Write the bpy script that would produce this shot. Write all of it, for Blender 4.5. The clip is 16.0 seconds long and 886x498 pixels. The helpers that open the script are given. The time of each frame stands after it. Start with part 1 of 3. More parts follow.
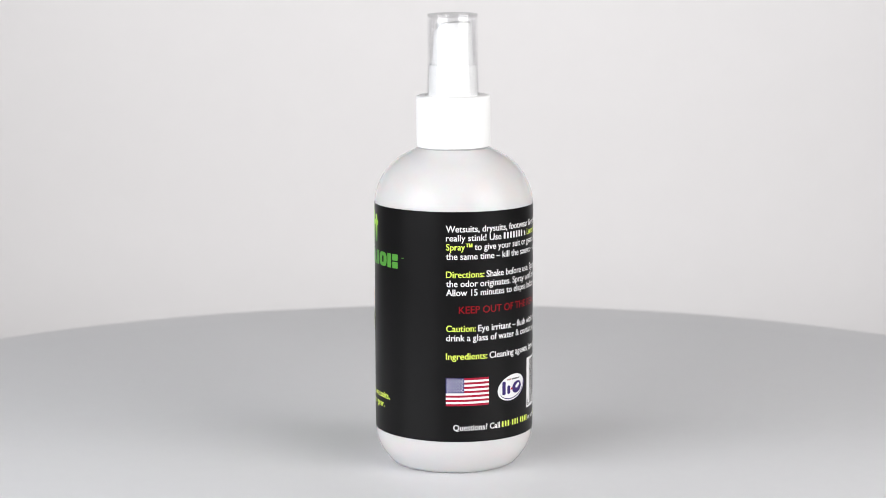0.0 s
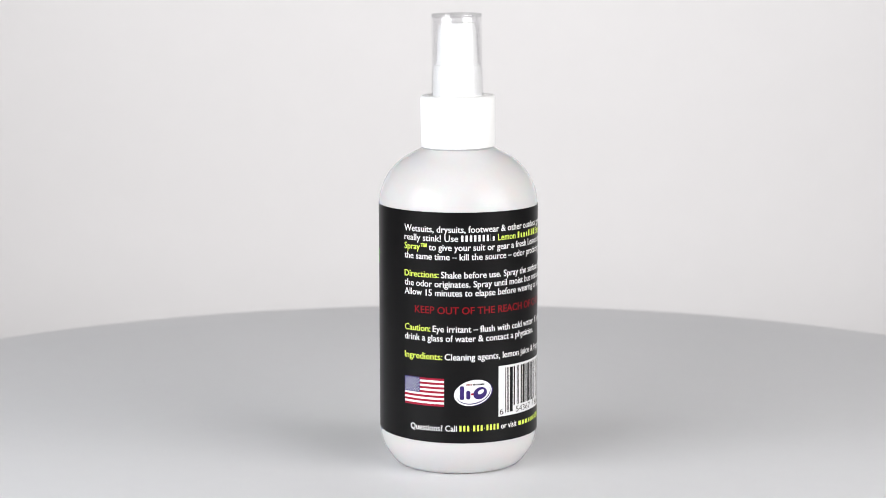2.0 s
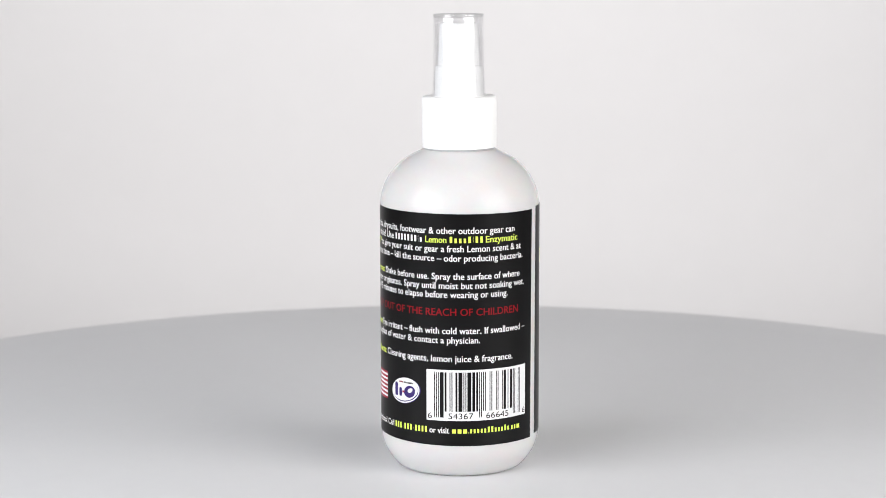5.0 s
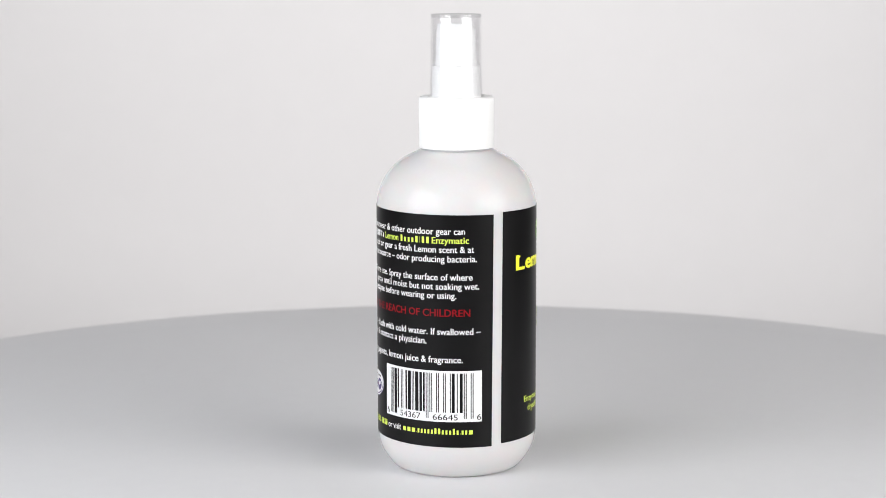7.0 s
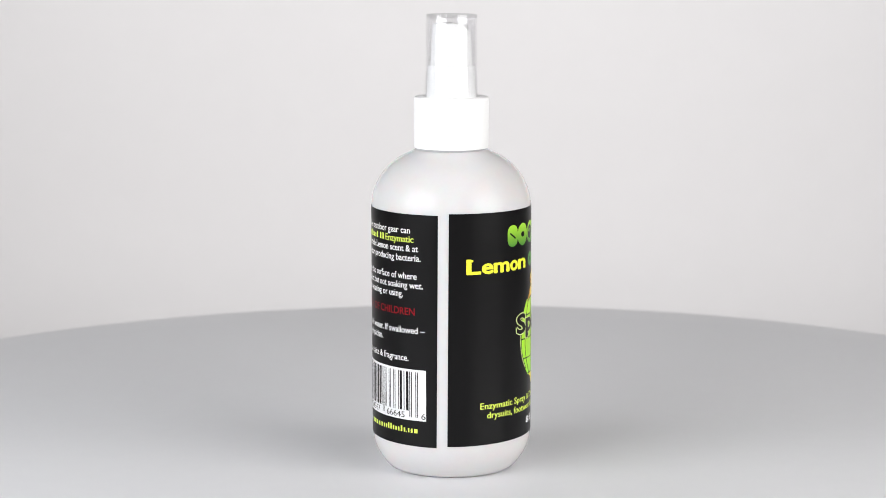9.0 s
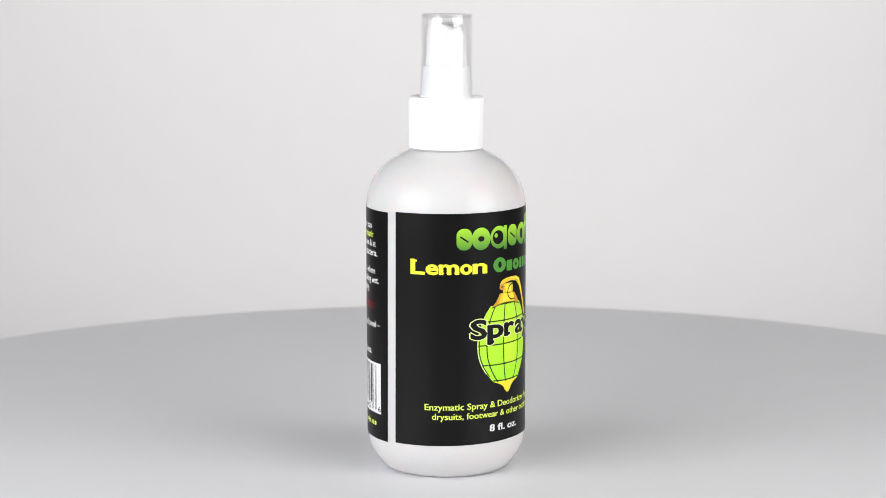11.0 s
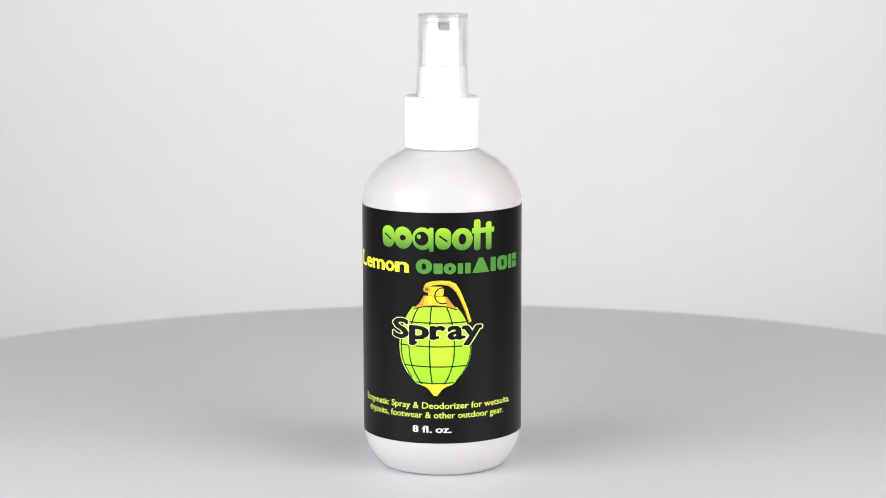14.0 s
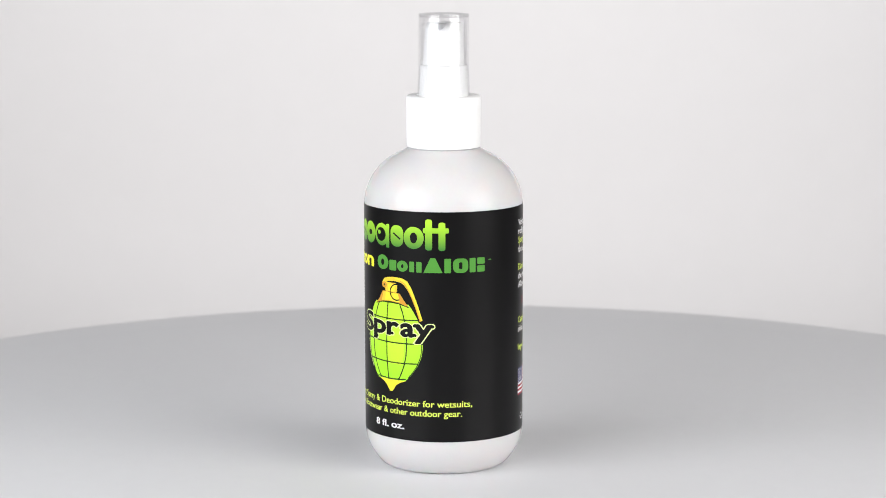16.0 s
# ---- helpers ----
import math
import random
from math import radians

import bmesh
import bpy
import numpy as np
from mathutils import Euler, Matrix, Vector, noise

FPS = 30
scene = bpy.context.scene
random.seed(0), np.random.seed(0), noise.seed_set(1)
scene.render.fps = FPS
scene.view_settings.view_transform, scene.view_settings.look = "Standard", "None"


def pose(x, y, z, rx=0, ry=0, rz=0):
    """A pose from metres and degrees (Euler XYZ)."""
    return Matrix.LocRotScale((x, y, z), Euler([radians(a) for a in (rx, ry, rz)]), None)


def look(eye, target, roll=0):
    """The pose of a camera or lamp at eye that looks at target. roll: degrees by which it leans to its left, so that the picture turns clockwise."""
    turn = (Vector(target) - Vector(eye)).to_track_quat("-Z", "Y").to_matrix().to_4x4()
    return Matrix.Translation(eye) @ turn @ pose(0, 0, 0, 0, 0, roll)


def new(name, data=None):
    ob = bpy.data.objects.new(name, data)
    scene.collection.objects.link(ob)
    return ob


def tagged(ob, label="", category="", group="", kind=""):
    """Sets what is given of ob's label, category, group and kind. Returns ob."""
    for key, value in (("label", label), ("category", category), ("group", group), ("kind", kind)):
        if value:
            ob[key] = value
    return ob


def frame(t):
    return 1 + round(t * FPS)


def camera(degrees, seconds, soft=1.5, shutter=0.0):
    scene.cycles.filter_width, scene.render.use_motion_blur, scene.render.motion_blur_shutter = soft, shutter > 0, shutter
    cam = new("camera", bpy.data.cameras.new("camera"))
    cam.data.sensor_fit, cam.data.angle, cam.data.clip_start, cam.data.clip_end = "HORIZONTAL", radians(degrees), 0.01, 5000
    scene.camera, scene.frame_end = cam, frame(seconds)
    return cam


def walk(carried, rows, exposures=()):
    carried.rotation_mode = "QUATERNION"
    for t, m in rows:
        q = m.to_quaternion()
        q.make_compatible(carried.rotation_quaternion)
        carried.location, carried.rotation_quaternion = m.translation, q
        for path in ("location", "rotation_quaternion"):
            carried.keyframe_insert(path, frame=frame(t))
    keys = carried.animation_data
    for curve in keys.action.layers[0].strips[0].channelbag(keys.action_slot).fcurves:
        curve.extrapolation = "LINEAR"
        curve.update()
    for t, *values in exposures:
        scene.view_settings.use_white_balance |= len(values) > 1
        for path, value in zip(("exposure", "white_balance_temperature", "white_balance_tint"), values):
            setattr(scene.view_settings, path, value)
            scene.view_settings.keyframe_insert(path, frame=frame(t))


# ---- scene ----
# The camera stands still on a tripod, a little above the bottle's shoulder and tilted down.
EYE = Vector((0.0, -0.77515, 0.20312))
PITCH, YAW, ROLL = radians(8.946), radians(-0.2252), -0.132
AIM = EYE + Vector((math.sin(YAW) * math.cos(PITCH), math.cos(YAW) * math.cos(PITCH), -math.sin(PITCH)))
cam = camera(24.053, 16.0, soft=0.7)
cam.data.dof.use_dof, cam.data.dof.focus_distance, cam.data.dof.aperture_fstop = True, 0.757, 18.0
# the lamps or the shutter flicker by a twentieth of a stop
BRIGHT, DIM = 0.09, 0.045
LEVELS = [(0.0, DIM), (0.5, DIM), (1.0, BRIGHT), (3.0, BRIGHT), (3.5, DIM), (4.0, BRIGHT), (6.5, BRIGHT), (7.0, DIM), (7.5, BRIGHT),
          (8.5, BRIGHT), (9.0, DIM), (12.5, DIM), (13.0, BRIGHT), (16.0, BRIGHT)]
walk(cam, [(0.0, look(EYE, AIM, ROLL)), (16.0, look(EYE, AIM, ROLL))], LEVELS)

# ---------------------------------------------------------------- light
world = bpy.data.worlds.new("studio_dark")
world.use_nodes = True
world.node_tree.nodes["Background"].inputs["Color"].default_value = (0.9, 0.93, 1.0, 1)
world.node_tree.nodes["Background"].inputs["Strength"].default_value = 0.02
scene.world = world


def softbox(name, eye, target, width, height, watts, colour, roll=0):
    lamp = bpy.data.lights.new(name, "AREA")
    lamp.shape, lamp.size, lamp.size_y = "RECTANGLE", width, height
    lamp.energy, lamp.color = watts, colour
    ob = new(name, lamp)
    ob.matrix_world = look(eye, target, roll)
    return ob


CREAM = (1.0, 0.99, 0.995)
softbox("softbox_lamp_west", (-0.45, -0.40, 0.29), (0, -0.02, 0.155), 0.59, 0.43, 4.65, (0.968, 0.984, 1.0))
softbox("softbox_lamp_east", (0.49, -0.365, 0.28), (0, -0.02, 0.155), 0.50, 0.42, 3.8, (1.0, 0.985, 0.968))
# added fill that brightens the backdrop, unseen just above the picture
softbox("added_backdrop_fill", (0.03, 0.42, 0.38), (0.03, 1.50, 0.38), 1.7, 0.14, 10.6, CREAM, -4)
# short thin bars of light-emitting diodes overhead
for x, y, length in ((-0.62, -0.21, 0.38), (0.32, -0.21, 0.46), (-0.61, 0.36, 0.13), (0.26, 0.36, 0.16)):
    softbox("led_bar", (x, y, 0.90), (x, y, 0.0), length, 0.012, 1.7 * length, CREAM)


# ---------------------------------------------------------------- materials
def material(name, colour, rough=0.5, spread=0.0, scale=40.0, bump=0.0, bump_scale=300.0, **more):
    """A plastic, paint or paper: colour varied at two scales, fine relief, uneven gloss."""
    m = bpy.data.materials.new(name)
    m.use_nodes = True
    nt = m.node_tree
    b = nt.nodes["Principled BSDF"]
    b.inputs["Base Color"].default_value = (*colour, 1)
    b.inputs["Roughness"].default_value = rough
    for key, value in more.items():
        b.inputs[key.replace("_", " ")].default_value = value
    tc = nt.nodes.new("ShaderNodeTexCoord")
    if spread:
        big, small = nt.nodes.new("ShaderNodeTexNoise"), nt.nodes.new("ShaderNodeTexNoise")
        big.inputs["Scale"].default_value, small.inputs["Scale"].default_value = scale, scale * 14
        big.inputs["Detail"].default_value = small.inputs["Detail"].default_value = 5
        both = nt.nodes.new("ShaderNodeMath")
        both.operation = "ADD"
        for n, socket in ((big, 0), (small, 1)):
            nt.links.new(tc.outputs["Object"], n.inputs["Vector"])
            nt.links.new(n.outputs["Fac"], both.inputs[socket])
        ramp = nt.nodes.new("ShaderNodeMapRange")
        ramp.inputs["From Min"].default_value, ramp.inputs["From Max"].default_value = 0.6, 1.4
        ramp.inputs["To Min"].default_value, ramp.inputs["To Max"].default_value = 1 - spread, 1 + spread
        nt.links.new(both.outputs[0], ramp.inputs["Value"])
        tint = nt.nodes.new("ShaderNodeVectorMath")
        tint.operation = "SCALE"
        tint.inputs[0].default_value = colour
        nt.links.new(ramp.outputs["Result"], tint.inputs["Scale"])
        nt.links.new(tint.outputs["Vector"], b.inputs["Base Color"])
        gloss = nt.nodes.new("ShaderNodeMath")
        gloss.operation, gloss.inputs[1].default_value = "MULTIPLY", rough
        nt.links.new(ramp.outputs["Result"], gloss.inputs[0])
        nt.links.new(gloss.outputs[0], b.inputs["Roughness"])
    if bump:
        fine, relief = nt.nodes.new("ShaderNodeTexNoise"), nt.nodes.new("ShaderNodeBump")
        fine.inputs["Scale"].default_value, fine.inputs["Detail"].default_value = bump_scale, 4
        relief.inputs["Strength"].default_value, relief.inputs["Distance"].default_value = bump, 0.001
        nt.links.new(tc.outputs["Object"], fine.inputs["Vector"])
        nt.links.new(fine.outputs["Fac"], relief.inputs["Height"])
        nt.links.new(relief.outputs["Normal"], b.inputs["Normal"])
    return m


def ink(name, colour, rough=0.3):
    return material(name, colour, rough, spread=0.04, scale=120.0, Specular_IOR_Level=0.15)


def green_fade(name, z0, z1, low, high):
    """Printed ink that runs from one green at z0 up to another at z1."""
    m = ink(name, low)
    nt = m.node_tree
    tc, sep = nt.nodes.new("ShaderNodeTexCoord"), nt.nodes.new("ShaderNodeSeparateXYZ")
    span, mix = nt.nodes.new("ShaderNodeMapRange"), nt.nodes.new("ShaderNodeMix")
    mix.data_type = "RGBA"
    span.inputs["From Min"].default_value, span.inputs["From Max"].default_value = z0, z1
    mix.inputs["A"].default_value, mix.inputs["B"].default_value = (*low, 1), (*high, 1)
    nt.links.new(tc.outputs["Object"], sep.inputs[0])
    nt.links.new(sep.outputs["Z"], span.inputs["Value"])
    nt.links.new(span.outputs["Result"], mix.inputs["Factor"])
    nt.links.new(mix.outputs["Result"], nt.nodes["Principled BSDF"].inputs["Base Color"])
    return m


def thin_clear(name, through_it):
    """Thin clear moulded plastic: lets light straight through, with a gloss that grows at grazing angles and a faint milky haze."""
    m = bpy.data.materials.new(name)
    m.use_nodes = True
    nt = m.node_tree
    nt.nodes.remove(nt.nodes["Principled BSDF"])
    out = nt.nodes["Material Output"]
    pane, haze, gloss = (nt.nodes.new("ShaderNodeBsdf" + k) for k in ("Transparent", "Diffuse", "Glossy"))
    facing, power, sheen = nt.nodes.new("ShaderNodeLayerWeight"), nt.nodes.new("ShaderNodeMath"), nt.nodes.new("ShaderNodeMath")
    facing.inputs["Blend"].default_value = 0.5
    power.operation, power.inputs[1].default_value = "POWER", 4.0
    sheen.operation, sheen.inputs[1].default_value, sheen.inputs[2].default_value = "MULTIPLY_ADD", 0.6, 0.05
    nt.links.new(facing.outputs["Facing"], power.inputs[0])
    nt.links.new(power.outputs[0], sheen.inputs[0])
    pane.inputs["Color"].default_value = (through_it, through_it, through_it + 0.003, 1)
    haze.inputs["Color"].default_value = (0.85, 0.85, 0.86, 1)
    gloss.inputs["Roughness"].default_value = 0.045
    gloss.inputs["Color"].default_value = (1, 1, 1, 1)
    noise_tex = nt.nodes.new("ShaderNodeTexNoise")
    noise_tex.inputs["Scale"].default_value = 220.0
    amount = nt.nodes.new("ShaderNodeMapRange")
    amount.inputs["To Min"].default_value, amount.inputs["To Max"].default_value = 0.02, 0.05
    body, both = nt.nodes.new("ShaderNodeMixShader"), nt.nodes.new("ShaderNodeMixShader")
    nt.links.new(noise_tex.outputs["Fac"], amount.inputs["Value"])
    nt.links.new(amount.outputs["Result"], body.inputs["Fac"])
    nt.links.new(pane.outputs[0], body.inputs[1])
    nt.links.new(haze.outputs[0], body.inputs[2])
    nt.links.new(sheen.outputs[0], both.inputs["Fac"])
    nt.links.new(body.outputs[0], both.inputs[1])
    nt.links.new(gloss.outputs[0], both.inputs[2])
    nt.links.new(both.outputs[0], out.inputs["Surface"])
    return m


def smudged(m, clean, dull):
    """Uneven gloss in wiped streaks that run round the thing."""
    nt = m.node_tree
    tc, stretch = nt.nodes.new("ShaderNodeTexCoord"), nt.nodes.new("ShaderNodeMapping")
    stretch.inputs["Scale"].default_value = (28.0, 28.0, 150.0)
    wipe, span = nt.nodes.new("ShaderNodeTexNoise"), nt.nodes.new("ShaderNodeMapRange")
    wipe.inputs["Scale"].default_value, wipe.inputs["Detail"].default_value = 1.0, 6
    span.inputs["From Min"].default_value, span.inputs["From Max"].default_value = 0.35, 0.7
    span.inputs["To Min"].default_value, span.inputs["To Max"].default_value = clean, dull
    nt.links.new(tc.outputs["Object"], stretch.inputs["Vector"])
    nt.links.new(stretch.outputs["Vector"], wipe.inputs["Vector"])
    nt.links.new(wipe.outputs["Fac"], span.inputs["Value"])
    nt.links.new(span.outputs["Result"], nt.nodes["Principled BSDF"].inputs["Roughness"])
    return m


WALL = material("studio_wall_paint", (0.34, 0.34, 0.345), 0.9, 0.02, 3.0, 0.05, 400.0)
PAPER = material("backdrop_paper", (0.80, 0.787, 0.788), 0.85, 0.012, 2.0, 0.02, 500.0)
PLATTER = material("platter_laminate", (0.728, 0.728, 0.744), 0.28, 0.015, 9.0, 0.01, 900.0, Specular_IOR_Level=0.36)
PLATTER_RIM = material("platter_edge_band", (0.72, 0.72, 0.73), 0.5, 0.02, 20.0)
DARK_PLASTIC = material("base_plastic", (0.25, 0.25, 0.26), 0.5, 0.04, 30.0)
# grey that stands in for shade below the collar and in the actuator's slot
SHADE_GREY = material("shade_grey", (0.42, 0.42, 0.43), 0.5, 0.03, 60.0)
BOTTLE = smudged(material("bottle_plastic", (0.66, 0.646, 0.652), 0.14, 0.012, 60.0, 0.02, 90.0, Subsurface_Weight=0.15, Subsurface_Scale=0.004, Specular_IOR_Level=0.26), 0.07, 0.19)
CLOSURE = material("closure_plastic", (0.95, 0.95, 0.95), 0.35, 0.01, 90.0, 0.015, 500.0)
FOIL = material("label_black", (0.0072, 0.0069, 0.0073), 0.3, 0.04, 90.0, Specular_IOR_Level=0.14)
WHITE = ink("white_ink", (0.82, 0.82, 0.83))
BLACK = ink("black_ink", (0.0072, 0.0069, 0.0073))
LIME = ink("lime_ink", (0.74, 0.90, 0.13))
LEMON = ink("lemon_ink", (0.90, 0.90, 0.06))
RED = ink("dark_red_ink", (0.24, 0.006, 0.012))
FLAG_RED = ink("flag_red_ink", (0.36, 0.014, 0.04))
FLAG_BLUE = ink("flag_blue_ink", (0.05, 0.045, 0.18))
PURPLE = ink("purple_ink", (0.045, 0.025, 0.15))
GREEN = ink("leaf_green_ink", (0.09, 0.30, 0.05))
FRUIT = green_fade("fruit_green_ink", 0.036, 0.056, (0.38, 0.82, 0.035), (0.50, 0.84, 0.05))
SHEEN = ink("fruit_sheen_ink", (0.56, 0.85, 0.05))
GOLD = ink("gold_ink", (0.80, 0.60, 0.055))
YOLK = ink("warm_yellow_ink", (0.90, 0.76, 0.05))
PALE = ink("pale_lime_ink", (0.74, 0.86, 0.36))
ORANGE = ink("orange_ink", (0.66, 0.33, 0.045))
LINE = ink("dark_green_ink", (0.02, 0.06, 0.012))
LOGO = green_fade("logo_green_ink", 0.085, 0.095, (0.06, 0.23, 0.045), (0.45, 0.80, 0.05))
CLEAR = thin_clear("clear_plastic", 0.985)
CLEAR_THICK = thin_clear("clear_plastic_thick", 0.86)


# ---------------------------------------------------------------- building helpers
def part(name, bm, materials, parent=None, label="", smooth=True):
    """Links a bmesh as one mesh object under a thing or a part."""
    me = bpy.data.meshes.new(name)
    bm.to_mesh(me)
    bm.free()
    for m in materials if isinstance(materials, (list, tuple)) else [materials]:
        me.materials.append(m)
    if smooth:
        me.shade_smooth()
        me.set_sharp_from_angle(angle=radians(48))
    ob = new(name, me)
    if parent:
        ob.parent = parent
    return tagged(ob, label)


def lathe(profile, steps=128, closed=False):
    """Turns (radius, height) pairs in millimetres about z. closed: joins the last pair to the first."""
    bm = bmesh.new()
    rings = []
    for r, z in profile:
        if r < 1e-6:
            rings.append([bm.verts.new((0, 0, z / 1000))])
        else:
            rings.append([bm.verts.new((r / 1000 * math.cos(a), r / 1000 * math.sin(a), z / 1000)) for a in (math.tau * i / steps for i in range(steps))])
    pairs = list(zip(rings, rings[1:])) + ([(rings[-1], rings[0])] if closed else [])
    for a, b in pairs:
        for i in range(steps):
            j = (i + 1) % steps
            loop = [a[i % len(a)], a[j % len(a)], b[j % len(b)], b[i % len(b)]]
            loop = list(dict.fromkeys(loop))
            if len(loop) > 2:
                bm.faces.new(loop)
    bmesh.ops.recalc_face_normals(bm, faces=bm.faces)
    return bm


def arc(cx, cz, r, a0, a1, n=6):
    """Points of a rounded edge, in degrees from the outward direction towards up."""
    return [(cx + r * math.cos(radians(a0 + (a1 - a0) * i / n)), cz + r * math.sin(radians(a0 + (a1 - a0) * i / n))) for i in range(n + 1)]


def box(bm, x0, x1, y0, y1, z0, z1):
    v = [bm.verts.new((x, y, z)) for x in (x0, x1) for y in (y0, y1) for z in (z0, z1)]
    for f in ((0, 1, 3, 2), (4, 6, 7, 5), (0, 4, 5, 1), (2, 3, 7, 6), (0, 2, 6, 4), (1, 5, 7, 3)):
        bm.faces.new([v[i] for i in f])
    return bm


# ---------------------------------------------------------------- the studio
def seamless_backdrop():
    """One sheet of white paper: flat below the turntable, swept up in a wide bend behind it."""
    line = [(-0.45, -0.260), (0.9, -0.260), (1.35, -0.260)]
    line += [(1.35 + 0.15 * math.sin(radians(a)), -0.11 - 0.15 * math.cos(radians(a))) for a in range(6, 91, 6)]
    line += [(1.50, 0.1), (1.50, 0.42)]
    bm = bmesh.new()
    rows = []
    for y, z in line:
        rows.append([bm.verts.new((x, y, z)) for x in (-1.5, -0.5, 0.5, 1.5)])
    for a, b in zip(rows, rows[1:]):
        for i in range(3):
            bm.faces.new((a[i], a[i + 1], b[i + 1], b[i]))
    bmesh.ops.recalc_face_normals(bm, faces=bm.faces)
    bmesh.ops.solidify(bm, geom=bm.faces[:], thickness=0.002)
    return tagged(part("backdrop", bm, PAPER), "seamless white paper backdrop curving up behind the turntable", "backdrop", kind="structure")


def studio_room():
    for name, b in (("wall_north", (-1.9, 1.9, 1.80, 1.90, -0.262, 2.1)), ("wall_south", (-1.9, 1.9, -2.3, -2.2, -0.262, 2.1)),
                    ("wall_west", (-2.0, -1.9, -2.3, 1.9, -0.262, 2.1)), ("wall_east", (1.9, 2.0, -2.3, 1.9, -0.262, 2.1)),
                    ("ceiling", (-2.0, 2.0, -2.3, 1.9, 2.1, 2.2)), ("floor", (-2.0, 2.0, -2.3, 1.9, -0.35, -0.262))):
        kind = name.split("_")[0]
        tagged(part(name, box(bmesh.new(), *b), WALL, smooth=False), "plain grey painted studio " + kind, kind, kind="structure")


def display_turntable():
    thing = new("turntable")
    tagged(thing, "large round light grey display turntable, slowly turning", "turntable")
    R = 331.0
    part("platter", lathe([(0, 0)] + [(r, 0) for r in (40, 120, 220, 300)] + arc(R - 7, -7, 7, 90, 0, 10) + [(R, -14)] + arc(R - 3, -15, 3, 0, -90, 4) + [(0, -18)], 256), PLATTER, thing)
    part("rim", lathe([(R - 6, -16.8)] + [(R + 0.4, -14.5), (R + 0.4, -9), (R - 2, -8)], 256), PLATTER_RIM, thing)
    part("turntable_base", lathe([(0, -18), (160, -18)] + arc(158, -24, 6, 60, 0) + [(164, -80), (172, -200), (190, -240)] + arc(184, -252.5, 6, 0, -90) + [(0, -258.5)], 128), DARK_PLASTIC, thing)
    return thing


# ---------------------------------------------------------------- the printed label
LABEL_R = 30.0                      # mm, outside of the label
K = LABEL_R * math.pi / 180         # mm of arc for one degree


